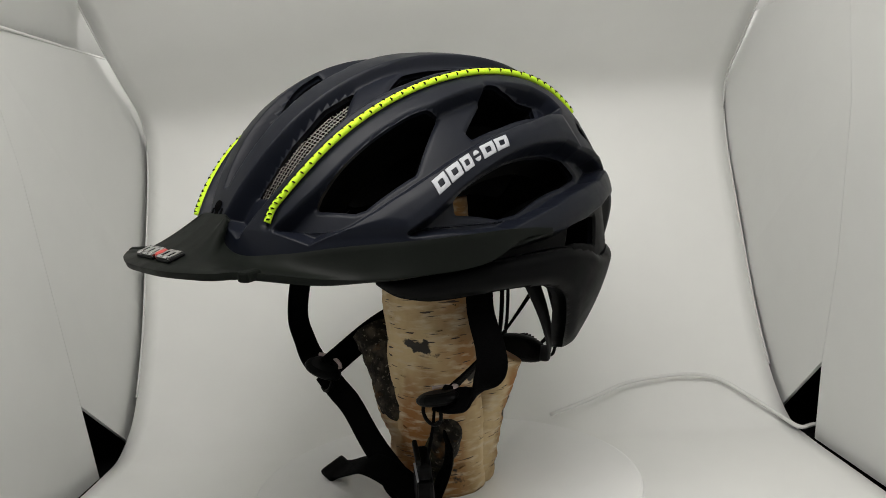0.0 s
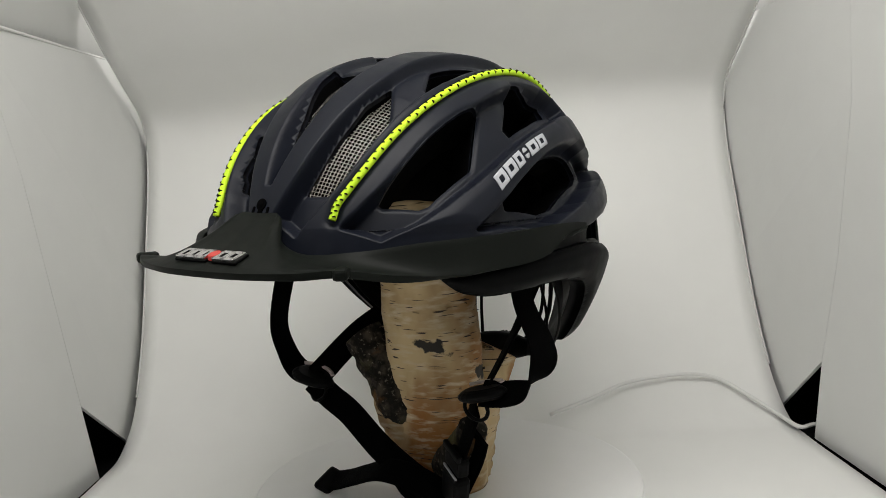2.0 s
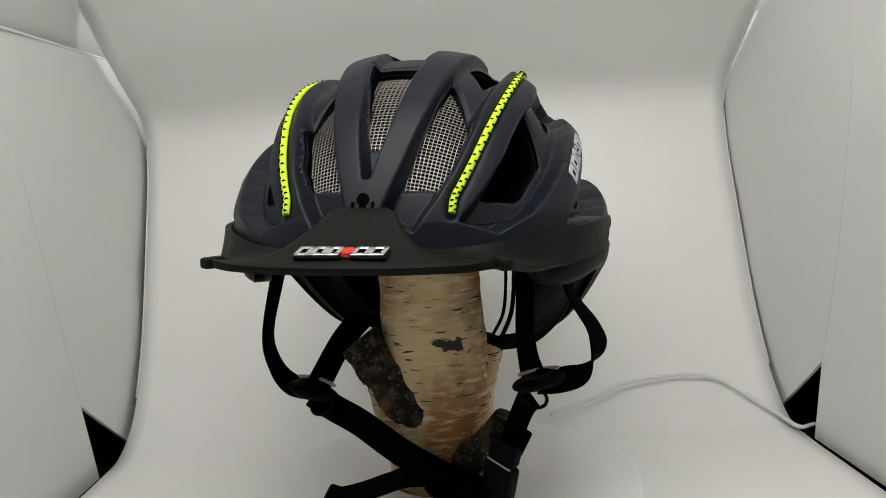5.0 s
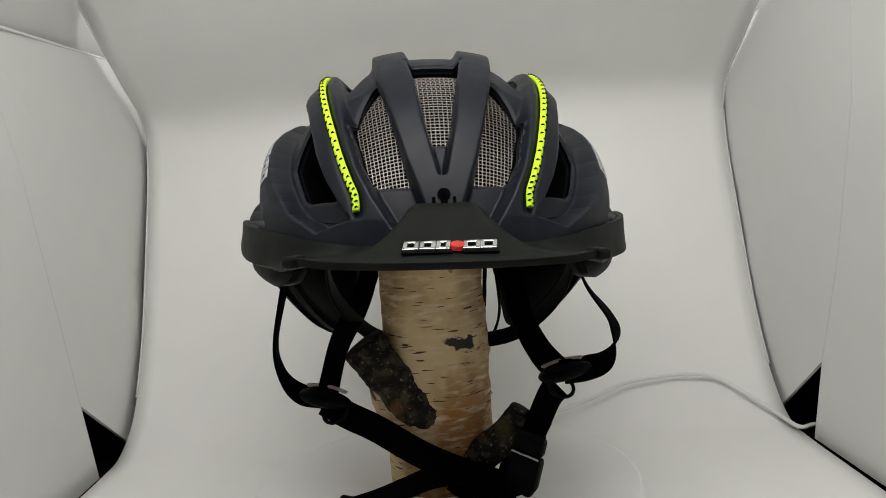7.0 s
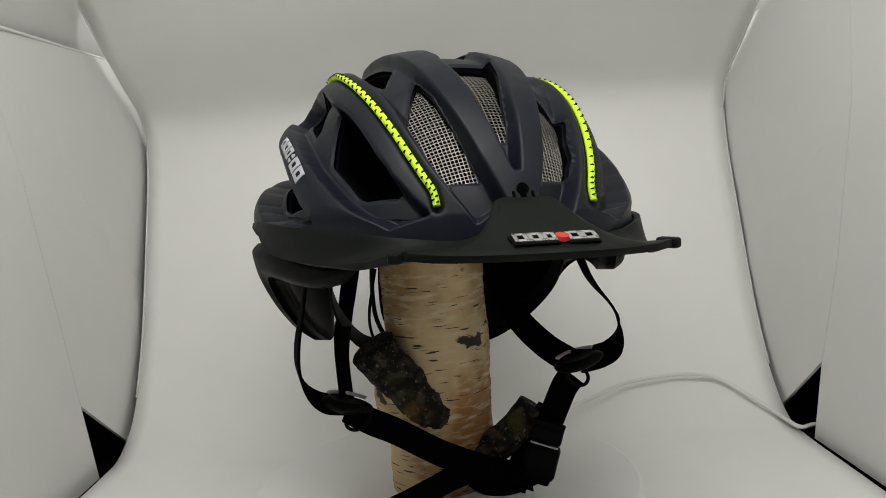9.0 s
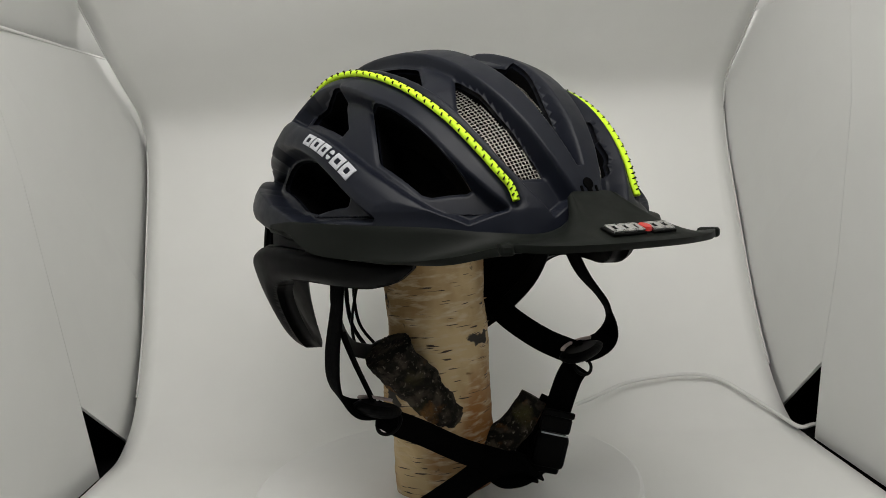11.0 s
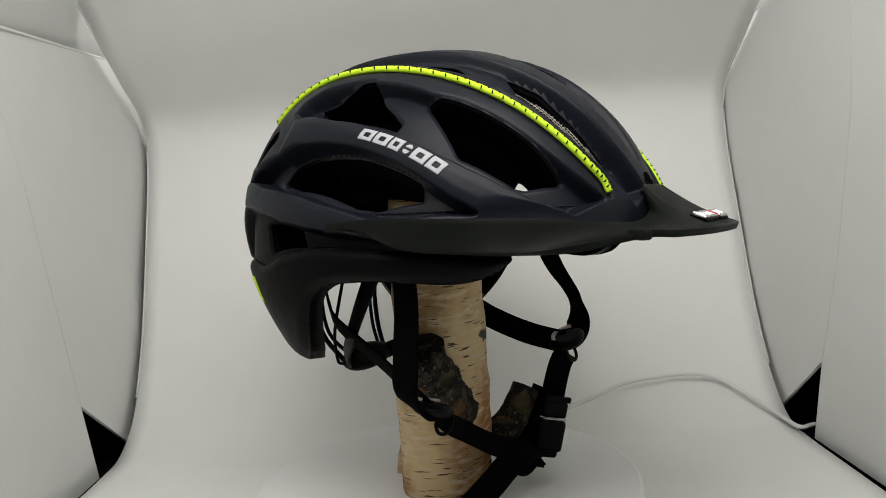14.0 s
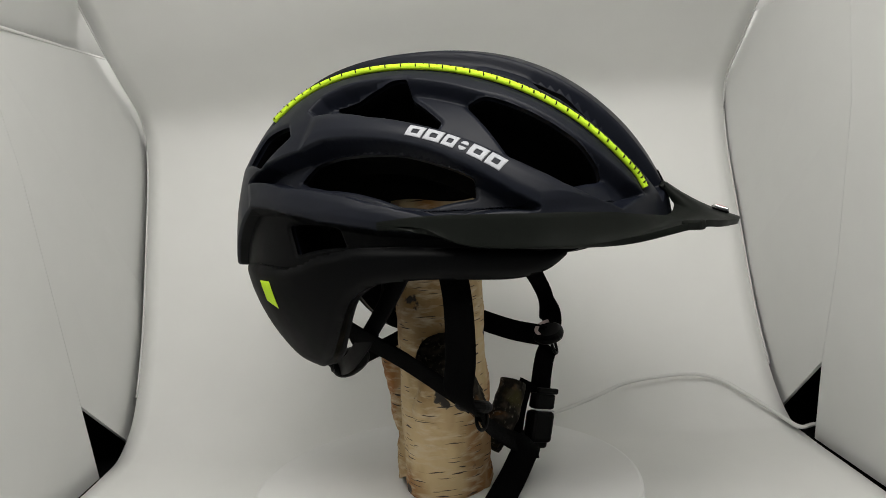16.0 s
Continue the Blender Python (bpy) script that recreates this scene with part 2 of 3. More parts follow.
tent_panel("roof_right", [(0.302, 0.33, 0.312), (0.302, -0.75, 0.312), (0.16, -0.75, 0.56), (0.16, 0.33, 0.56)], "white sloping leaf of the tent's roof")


def hem(name, points, radius, label):
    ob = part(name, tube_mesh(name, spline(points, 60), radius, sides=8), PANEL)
    tagged(ob, label, "tent seam", kind="structure")


for s in (-1, 1):
    hem("trim", [(s * 0.2815, 0.33, 0.3205), (s * 0.2905, 0.02, 0.3205), (s * 0.298, -0.74, 0.3205)], 0.0013, "white sewn seam along the side wall's top")
    line = spline(PROFILE, 60)[22:]
    hem("trim", [(s * 0.2775, y - 0.013 * s * min(max((y - 0.05) / 0.1, 0), 1), z) for y, z in line], 0.0010, "white bound edge of the sweep sheet")


def tent_shell():
    """The black outer cloth, seen through the gaps at the floor; open to the room at the front."""
    bm = bmesh.new()
    x, y0, y1, z0, z1 = 0.40, -0.75, 0.42, -0.035, 0.60
    c = [bm.verts.new(p) for p in ((-x, y0, z0), (x, y0, z0), (x, y1, z0), (-x, y1, z0), (-x, y0, z1), (x, y0, z1), (x, y1, z1), (-x, y1, z1))]
    for f in ((0, 1, 2, 3), (4, 5, 6, 7), (1, 2, 6, 5), (2, 3, 7, 6), (3, 0, 4, 7)):
        bm.faces.new([c[i] for i in f])
    ob = part("tent_cover", bm, BLACK_CLOTH)
    mod = ob.modifiers.new("thickness", "SOLIDIFY")
    mod.thickness, mod.offset = 0.003, 1
    tagged(ob, "black fabric cover round the folding light tent", "light tent", kind="structure")


tent_shell()


# ---------------------------------------------------------------- turntable
def turntable():
    base = tagged(new("turntable"), "round white plastic turntable under the log", "turntable")
    prof = [(0.0, -0.003), (0.10, -0.003), (0.1245, -0.003), (0.1262, -0.0038), (0.127, -0.006), (0.127, -0.012), (0.1262, -0.0135), (0.0, -0.0135)]
    n = 128
    verts = [(r * math.cos(2 * math.pi * k / n), r * math.sin(2 * math.pi * k / n), z + 0.003) for r, z in prof[1:-1] for k in range(n)]
    rows = len(prof) - 2
    faces = [(i * n + k, i * n + (k + 1) % n, (i + 1) * n + (k + 1) % n, (i + 1) * n + k) for i in range(rows - 1) for k in range(n)]
    faces += [tuple(range(n)), tuple((rows - 1) * n + k for k in range(n))]
    part("platter", sheet_mesh("platter", verts, faces, False), DISC, base)
    bm = bmesh.new()
    bmesh.ops.create_cone(bm, cap_ends=True, segments=64, radius1=0.112, radius2=0.11, depth=0.0095, matrix=Matrix.Translation((0, 0, -0.0152)))
    part("foot", bm, DISC, base)
    return base


TABLE = turntable()


# ---------------------------------------------------------------- the helmet's form
CORE = np.array((0.0, 0.0, -0.06))


def outside(p):
    """Below zero inside the helmet's smooth outer form, above zero outside it."""
    z = p[..., 2] + 0.02
    y = p[..., 1] + 0.0098 + 0.0044 * z - 0.8222 * z * z
    y = np.where(y < 0, -y / 0.1607, y / 0.1611)
    tuck = 1 + 1.3 * np.maximum(-0.022 - p[..., 2], 0)
    y = np.where(p[..., 1] > 0, y * (1 + 2.2 * np.maximum(0.005 - p[..., 2], 0)), y * tuck)
    x, z = np.abs(p[..., 0]) * tuck / 0.1256, np.abs(p[..., 2] + 0.1880) / 0.2596
    return ((x ** 2.1 + y ** 2.1) ** (2.576 / 2.1) + z ** 2.576) ** (1 / 2.576) - 1


def on_form(u, v, sink=0.0):
    """Points of the form, seen from its core through the map (u, v), and sunk into it by some metres; and the normals."""
    u, v = np.asarray(u, float), np.asarray(v, float)
    k = 1 + u * u + v * v
    way = np.stack([2 * u / k, 2 * v / k, (2 - k) / k], -1)
    lo, hi = np.full(u.shape, 0.02), np.full(u.shape, 0.30)
    for _ in range(30):
        m = (lo + hi) / 2
        out = outside(CORE + way * m[..., None]) > 0
        lo, hi = np.where(out, lo, m), np.where(out, m, hi)
    p = CORE + way * lo[..., None]
    g = np.stack([outside(p + np.array(e)) - outside(p - np.array(e)) for e in ((1e-4, 0, 0), (0, 1e-4, 0), (0, 0, 1e-4))], -1)
    g /= np.linalg.norm(g, axis=-1)[..., None]
    return p - g * np.asarray(sink)[..., None], g


# lines on the map, for the half at u > 0: the edges of the ribs, the cord, the openings
RIB_IN = [(0.004, -0.66), (0.016, -0.60), (0.030, -0.52), (0.040, -0.41), (0.050, -0.29), (0.058, -0.05), (0.055, 0.3)]
RIB_OUT = [(0.050, -0.745), (0.065, -0.69), (0.083, -0.62), (0.102, -0.51), (0.117, -0.40), (0.125, -0.30), (0.134, -0.12), (0.138, 0.10), (0.115, 0.36)]
CORD_IN = [(0.125, -0.78), (0.163, -0.69), (0.186, -0.61), (0.199, -0.52), (0.206, -0.42), (0.214, -0.33), (0.222, -0.22), (0.222, -0.10), (0.216, 0.05), (0.203, 0.2), (0.19, 0.40)]
CORD_LINE = [(0.2105, -0.722), (0.207, -0.682), (0.2165, -0.636), (0.228, -0.564), (0.236, -0.485), (0.243, -0.405), (0.248, -0.33), (0.251, -0.25),
             (0.251, -0.165), (0.247, -0.08), (0.240, 0.02), (0.232, 0.12), (0.228, 0.20), (0.228, 0.27), (0.232, 0.34)]
CORD_OUT = [(0.240, -0.73), (0.262, -0.68), (0.286, -0.60), (0.301, -0.52), (0.310, -0.44), (0.315, -0.37), (0.318, -0.28), (0.311, -0.19), (0.302, -0.10), (0.292, 0.0),
            (0.288, 0.10), (0.300, 0.16), (0.325, 0.19)]
LOGO_UP = [(0.340, -0.72), (0.385, -0.66), (0.408, -0.62), (0.432, -0.55), (0.450, -0.45), (0.455, -0.36), (0.448, -0.25), (0.432, -0.12), (0.410, 0.0), (0.378, 0.09), (0.355, 0.17)]
LOGO_LOW = [(0.545, -0.54), (0.552, -0.46), (0.546, -0.38), (0.535, -0.30), (0.518, -0.20), (0.499, -0.08), (0.482, 0.03), (0.462, 0.14), (0.462, 0.22)]
FLANGE_UP = [(0.556, -0.53), (0.62, -0.43), (0.67, -0.36), (0.705, -0.25), (0.698, -0.14), (0.678, -0.02), (0.61, 0.165), (0.545, 0.295), (0.39, 0.47)]
FLANGE_LOW = [(0.64, -0.62), (0.70, -0.47), (0.75, -0.36), (0.785, -0.20), (0.79, -0.08), (0.775, 0.03), (0.735, 0.165), (0.66, 0.30), (0.50, 0.50)]

# sunken channels between the ribs: outline, depth
CHANNELS = [
    (RIB_IN + [(-u, v) for u, v in RIB_IN[::-1]], 0.010),
    (RIB_OUT + CORD_IN[::-1], 0.0105),
    (CORD_OUT + LOGO_UP[::-1], 0.010),
    (LOGO_LOW + FLANGE_UP[::-1], 0.013),
]
# openings through shell and foam
VENTS = [
    [(0.056, -0.27), (0.050, -0.33), (0.038, -0.42), (0.026, -0.52), (0.016, -0.556), (-0.016, -0.556), (-0.026, -0.52), (-0.038, -0.42), (-0.050, -0.33), (-0.056, -0.27)],
    [(0.066, -0.12), (0.068, 0.08), (-0.068, 0.08), (-0.066, -0.12)],
    [(0.130, -0.315), (0.175, -0.390), (0.206, -0.450), (0.190, -0.59), (0.174, -0.648), (0.081, -0.667), (0.092, -0.61), (0.108, -0.49), (0.118, -0.40)],
    [(0.144, -0.19), (0.198, -0.285), (0.216, -0.20), (0.219, -0.08), (0.213, 0.03), (0.203, 0.09), (0.165, 0.08), (0.150, -0.05)],
    [(0.318, -0.22), (0.305, -0.30), (0.298, -0.42), (0.294, -0.52), (0.284, -0.63), (0.300, -0.632), (0.385, -0.585), (0.402, -0.56), (0.414, -0.48), (0.426, -0.385)],
    [(0.300, 0.14), (0.292, 0.04), (0.288, -0.065), (0.320, -0.085), (0.388, -0.18), (0.412, -0.175), (0.392, -0.05), (0.345, 0.12)],
    [(0.505, 0.29), (0.470, 0.22), (0.476, 0.12), (0.492, 0.0), (0.505, -0.10), (0.522, -0.21), (0.540, -0.335), (0.586, -0.36), (0.668, -0.22), (0.675, -0.12), (0.580, 0.18), (0.53, 0.27)],
    [(0.40, 0.40), (0.30, 0.47), (0.27, 0.38), (0.33, 0.27), (0.38, 0.26)],
    [(0.665, 0.355), (0.762, 0.110), (0.840, 0.085), (0.80, 0.36)],
]
NET = [(0.080, -0.16), (0.062, -0.40), (0.045, -0.50), (0.030, -0.58), (-0.030, -0.58), (-0.045, -0.50), (-0.062, -0.40), (-0.080, -0.16)]


def both(shape, u, v):
    """Signed distance to a shape of the half map and to its mirror image."""
    return inside(shape, np.abs(u), v)


def helmet_fields(u, v):
    """Depth of the relief, and the field that is above zero where the shell is open."""
    metric = 0.30 / (1 + u * u + v * v)
    depth = np.zeros(u.shape)
    for line, sink in CHANNELS:
        d = both(line, u, v) * metric
        w = np.clip(0.5 - d / 0.0040, 0, 1)
        rise = np.clip((v + 0.45) / 0.11, 0, 1) * (0.48 if line[0][0] < 0.03 else 0.36 if line[0][0] < 0.1 else 0.0)
        depth = np.maximum(depth, sink * (1 - rise) * w * w * (3 - 2 * w))
    # below the flange the shell steps back
    low = FLANGE_LOW + [(0.30, 1.3), (1.5, 1.3), (1.5, -1.3), (0.5, -1.0)]
    w = np.clip(0.5 - both(low, u, v) * metric / 0.006, 0, 1)
    depth = np.maximum(depth, 0.007 * w * w * (3 - 2 * w))
    # the rib with the print and the flange stand a little proud
    for line, lift in ((LOGO_UP + LOGO_LOW[::-1], 0.0022), (FLANGE_UP + FLANGE_LOW[::-1], 0.0018)):
        w = np.clip(0.3 - both(line, u, v) * metric / 0.012, 0, 1)
        depth = depth - lift * w * w * (3 - 2 * w) * (depth < 0.002)
    # the groove of the cord
    groove = np.full(u.shape, 1.0)
    line = spline(CORD_LINE, 60)
    for (au, av), (bu, bv) in zip(line[:-1], line[1:]):
        eu, ev = bu - au, bv - av
        t = np.clip(((np.abs(u) - au) * eu + (v - av) * ev) / (eu * eu + ev * ev), 0, 1)
        groove = np.minimum(groove, np.hypot(np.abs(u) - au - t * eu, v - av - t * ev) * metric)
    depth = depth + 0.0022 * np.exp(-(groove / 0.0028) ** 2)
    open_ = np.full(u.shape, -1.0)
    for poly in VENTS:
        open_ = np.maximum(open_, -both(rounded(poly, 5, 0.10), u, v) * metric)
    # the lower rim
    a = np.arctan2(u, -v)
    edge = 0.945 - 0.075 * np.clip(np.cos(a), 0, 1) ** 2
    open_ = np.maximum(open_, (np.hypot(u, v) - edge) * metric)
    # edges of the openings are rounded over
    r = 0.003
    t = np.clip(1 + open_ / r, 0, 1)
    depth = depth + 0.0014 * t * t
    return depth, open_


def helmet_shell():
    helmet = tagged(new("bicycle_helmet"), "matt navy and black vented bicycle helmet with visor", "helmet")
    us = np.linspace(0.0, 1.0, 300)
    vs = np.linspace(-1.0, 1.0, 600)
    gu, gv = np.meshgrid(us, vs, indexing="ij")
    _, field = helmet_fields(gu, gv)
    uv, faces, rim = contour(us, vs, field)
    # the other half mirrors this one, and shares the middle line
    n = len(uv)
    on_line = uv[:, 0] < 1e-9
    other = np.where(on_line, np.arange(n), n + np.cumsum(~on_line) - 1)
    uv = np.vstack([uv, uv[~on_line] * np.array((-1, 1))])
    faces = faces + [tuple(int(other[i]) for i in f[::-1]) for f in faces]
    rim = rim + [(int(other[q]), int(other[p])) for p, q in rim]
    depth, _ = helmet_fields(uv[:, 0], uv[:, 1])
    outer, normal = on_form(uv[:, 0], uv[:, 1], depth)
    n = len(uv)
    # the painted skin, with a lip that turns in
    used = sorted({i for e in rim for i in e})
    place = {i: k for k, i in enumerate(used)}
    lip = outer[used] - normal[used] * 0.003
    skin = sheet_mesh("shell", np.vstack([outer, lip]), faces + [(a, b, n + place[b], n + place[a]) for a, b in rim])
    skin.materials.append(NAVY)
    skin.materials.append(BLACK_SHELL)
    mid = np.array([uv[list(f)].mean(0) for f in faces])
    below = both(FLANGE_LOW + [(0.30, 1.3), (1.5, 1.3), (1.5, -1.3), (0.5, -1.0)], mid[:, 0], mid[:, 1]) < 0.006
    skin.polygons.foreach_set("material_index", list(below.astype(int)) + [0] * (len(skin.polygons) - len(faces)))
    part("shell", skin, NAVY, helmet)
    # the foam under it: the walls of the openings and the inside
    deep, _ = on_form(uv[:, 0], uv[:, 1], 0.036)
    top = outer[used] - normal[used] * 0.0028
    foam = sheet_mesh("liner", np.vstack([deep, top]), faces + [(b, a, n + place[a], n + place[b]) for a, b in rim])
    part("liner", foam, FOAM, helmet, "black foam liner")
    return helmet


HELMET = helmet_shell()


def wire_mesh(name, poly, sink, pitch=0.0025, wire=0.00022):
    """Woven steel wire behind an opening."""
    poly = np.array(poly, float)
    lo, hi = poly.min(0), poly.max(0)
    verts, faces = [], []
    step = pitch / 0.24
    for axis in (0, 1):
        rows = np.arange(lo[axis], hi[axis], step)
        for r, c in enumerate(rows):
            s = np.arange(lo[1 - axis], hi[1 - axis], step / 2)
            uv = np.stack([np.full(s.shape, c), s], -1) if axis == 0 else np.stack([s, np.full(s.shape, c)], -1)
            keep = inside(poly, uv[:, 0], uv[:, 1]) < 0
            runs = np.split(np.arange(len(s))[keep], np.where(np.diff(np.arange(len(s))[keep]) > 1)[0] + 1)
            for run in runs:
                if len(run) < 3:
                    continue
                q = uv[run]
                wave = 0.0003 * np.cos(math.pi * (run + 0.0) + math.pi * (r + axis))
                p, nrm = on_form(q[:, 0], q[:, 1], sink + wave)
                tv, tf = tube(p, wire, sides=5, out=nrm, caps=False)
                base = len(verts)
                verts += tv
                faces += [tuple(i + base for i in f) for f in tf]
    return sheet_mesh(name, verts, faces)


def grow(poly, by):
    poly = np.array(poly, float)
    mid = poly.mean(0)
    return mid + (poly - mid) * by


part("wire_mesh", wire_mesh("wire_mesh", NET, 0.0115), STEEL, HELMET, "woven steel insect mesh")
for sx in (1, -1):
    part("wire_mesh", wire_mesh("wire_mesh", grow([(sx * u, v) for u, v in VENTS[2]], 1.07), 0.0128), STEEL, HELMET, "woven steel insect mesh")


def cord(sx):
    line = spline(CORD_LINE, 150)
    p, n = on_form(sx * line[:, 0], line[:, 1], np.full(150, -0.0004))
    ob = part("cord", tube_mesh("cord", p, 0.0018, sides=10, out=n), CORD, HELMET, "neon yellow round cord")
    # dark stitches across it
    bm = bmesh.new()
    for k in range(2, 149, 2):
        t = Vector(p[min(k + 1, 149)] - p[k - 1]).normalized()
        up = Vector(n[k])
        side = t.cross(up).normalized()
        m = Matrix((side, t, up)).transposed().to_4x4()
        m.translation = Vector(p[k]) + up * 0.0013 + side * (0.0009 * (1 if k % 4 else -1))
        block(bm, m @ pose(0, 0, 0, 0, 0, 20), 0.0014, 0.0006, 0.0017, 0.0001)
    part("stitching", bm, PLASTIC, ob, "black stitches")


cord(1)
cord(-1)


# ---------------------------------------------------------------- visor
VISOR_IN = [(0.0, -0.1454, -0.0164), (0.0119, -0.1449, -0.0164), (0.0150, -0.1478, -0.0183), (0.0191, -0.1527, -0.0285), (0.033, -0.1495, -0.0350), (0.055, -0.1380, -0.0332),
            (0.075, -0.1205, -0.0300), (0.0955, -0.0895, -0.0285), (0.1050, -0.064, -0.0275), (0.1095, -0.035, -0.0272), (0.1108, -0.012, -0.0290)]
VISOR_OUT = [(0.0, -0.1867, -0.0390), (0.0207, -0.1856, -0.0390), (0.0373, -0.1815, -0.0390), (0.0539, -0.1754, -0.0387), (0.0668, -0.1650, -0.0382), (0.0755, -0.1370, -0.0440),
             (0.0850, -0.1165, -0.0458), (0.0965, -0.0965, -0.0455), (0.1075, -0.060, -0.0430), (0.1110, -0.035, -0.0340), (0.1112, -0.012, -0.0302)]


def visor():
    n, m = 120, 8
    a, b = spline(VISOR_IN, n), spline(VISOR_OUT, n)
    a, b = [np.vstack([s[:0:-1] * np.array((-1, 1, 1)), s]) for s in (a, b)]
    rows = len(a)
    verts, faces = [], []
    for i in range(rows):
        for k in range(m + 1):
            f = k / m
            p = a[i] * (1 - f) + b[i] * f
            p = p + np.array((0, 0, -0.0022 * math.sin(math.pi * f)))
            verts.append(p)
    for i in range(rows - 1):
        for k in range(m):
            q = i * (m + 1) + k
            faces.append((q, q + 1, q + m + 2, q + m + 1))
    ob = part("visor", sheet_mesh("visor", verts, faces), GREEN_BLACK, HELMET, "greenish-black matt plastic visor")
    mod = ob.modifiers.new("thickness", "SOLIDIFY")
    mod.thickness, mod.offset = 0.0034, 0
    mod = ob.modifiers.new("edge", "BEVEL")
    mod.width, mod.segments, mod.limit_method = 0.0008, 2, "ANGLE"
    return ob


VISOR = visor()


def corner_nub(sx):
    bm = bmesh.new()
    block(bm, pose(sx * 0.0665, -0.1630, -0.0382, 0, 0, sx * 30), 0.0065, 0.011, 0.0052, 0.0015)
    part("corner_nub", bm, GREEN_BLACK, VISOR)


corner_nub(1)
corner_nub(-1)


def keyhole():
    bm = bmesh.new()
    p, n = on_form(0.0, -0.717, 0.001)
    m = Matrix.Translation(Vector(p)) @ Vector(n).to_track_quat("Z", "Y").to_matrix().to_4x4()
    bmesh.ops.create_cone(bm, cap_ends=True, segments=20, radius1=0.0030, radius2=0.0030, depth=0.0034, matrix=m)
    block(bm, m @ Matrix.Translation((0, -0.005, 0)), 0.0032, 0.011, 0.0034, 0.0008)
    for sx in (1, -1):
        block(bm, m @ Matrix.Translation((sx * 0.0048, -0.0055, 0)), 0.0016, 0.009, 0.003, 0.0006)
    part("latch", bm, FOAM, HELMET, "black keyhole latch over the visor")


keyhole()


def badge():
    """A row of bright plates and a red dot on the visor's front."""
    holder = part("badge_backing", bmesh.new(), PLASTIC, VISOR)
    bm = bmesh.new()
    lie = pose(-0.0008, -0.1768, -0.0324, 20, 0, 0)
    for x, w in ((-0.0155, 0.0070), (-0.0085, 0.0068), (-0.0020, 0.0062), (0.0100, 0.0075), (0.0170, 0.0075)):
        block(bm, lie @ pose(x, 0, -0.0004), w + 0.0012, 0.0092, 0.0012, 0.0004)
    bm.to_mesh(holder.data)
    bm.free()
    for x, w in ((-0.0155, 0.0070), (-0.0085, 0.0068), (-0.0020, 0.0062), (0.0100, 0.0075), (0.0170, 0.0075)):
        bm = bmesh.new()
        m = lie @ pose(x, 0, 0.0008) @ Matrix(((1, 0.12, 0, 0), (0, 1, 0, 0), (0, 0, 1, 0), (0, 0, 0, 1)))
        for dx, dy, sx, sy in ((0, 0.0030, w, 0.0020), (0, -0.0030, w, 0.0020), (-w / 2 + 0.0011, 0, 0.0022, 0.0080), (w / 2 - 0.0011, 0, 0.0022, 0.0080)):
            block(bm, m @ pose(dx, dy, 0), sx, sy, 0.0016, 0.0004)
        part("plate", bm, CHROME, holder, "chrome badge plate")
    bm = bmesh.new()
    bmesh.ops.create_cone(bm, cap_ends=True, segments=24, radius1=0.0036, radius2=0.0030, depth=0.0018, matrix=lie @ pose(0.0040, 0, 0.0008))
    part("dot", bm, RED, holder, "red badge dot")


badge()


def on_skin(u, v, lift=0.0004):
    d, _ = helmet_fields(u, v)
    return on_form(u, v, d - lift)[0]


def print_marks(sx):
    """White plain marks along the side rib."""
    holder = None
    cells = [(0.005, 0.165), (0.185, 0.345), (0.365, 0.49), (0.52, 0.60), (0.625, 0.79), (0.81, 0.975)]
    for k, (s0, s1) in enumerate(cells):
        n = 13
        s, t = np.meshgrid(np.linspace(s0, s1, n), np.linspace(0, 1, n), indexing="ij")
        mid, high = (s0 + s1) / 2, 0.5
        if k == 3:
            hole = np.hypot((s - mid) / (s1 - s0) * 2, (t - high) / 0.42) - 0.98
            hole = np.maximum(hole, 0.10 - np.abs(t - 0.5))
        else:
            hole = 0.17 - np.maximum(np.abs(s - mid) / (s1 - s0), np.abs(t - high) * 0.75)
        slant = s + 0.03 * (t - 0.5)
        ends = slant if sx > 0 else 1 - slant
        u = (0.515 - 0.035 * ends) * (1 - t) + (0.474 - 0.026 * ends) * t
        v = -0.405 + 0.285 * ends
        grid = np.linspace(0, 1, n)
        uv, faces, rim = contour(grid, grid, np.where(hole > 0, 1.0, -1.0) if k != 3 else hole)
        su, sv = uv[:, 0] * (n - 1), uv[:, 1] * (n - 1)
        i, j = np.minimum(su.astype(int), n - 2), np.minimum(sv.astype(int), n - 2)
        fu, fv = su - i, sv - j

        def lerp(a):
            return (a[i, j] * (1 - fu) + a[i + 1, j] * fu) * (1 - fv) + (a[i, j + 1] * (1 - fu) + a[i + 1, j + 1] * fu) * fv
        p = on_skin(sx * lerp(u), lerp(v))
        me = sheet_mesh("print_mark", p, faces)
        ob = part("print_mark", me, PRINT, HELMET, "white printed mark")
        mod = ob.modifiers.new("film", "SOLIDIFY")
        mod.thickness = 0.0003


print_marks(1)
print_marks(-1)

# ---------------------------------------------------------------- ear and neck guards
GUARD = [(24, -0.050), (45, -0.050), (62, -0.053), (70, -0.050), (76, -0.0455), (90, -0.041), (105, -0.0425), (126, -0.046), (137, -0.048), (131, -0.058), (123, -0.0618),
         (104, -0.0592), (93, -0.0610), (85, -0.069), (77, -0.090), (70, -0.104), (60, -0.1135), (49, -0.111), (40, -0.095), (32, -0.072)]


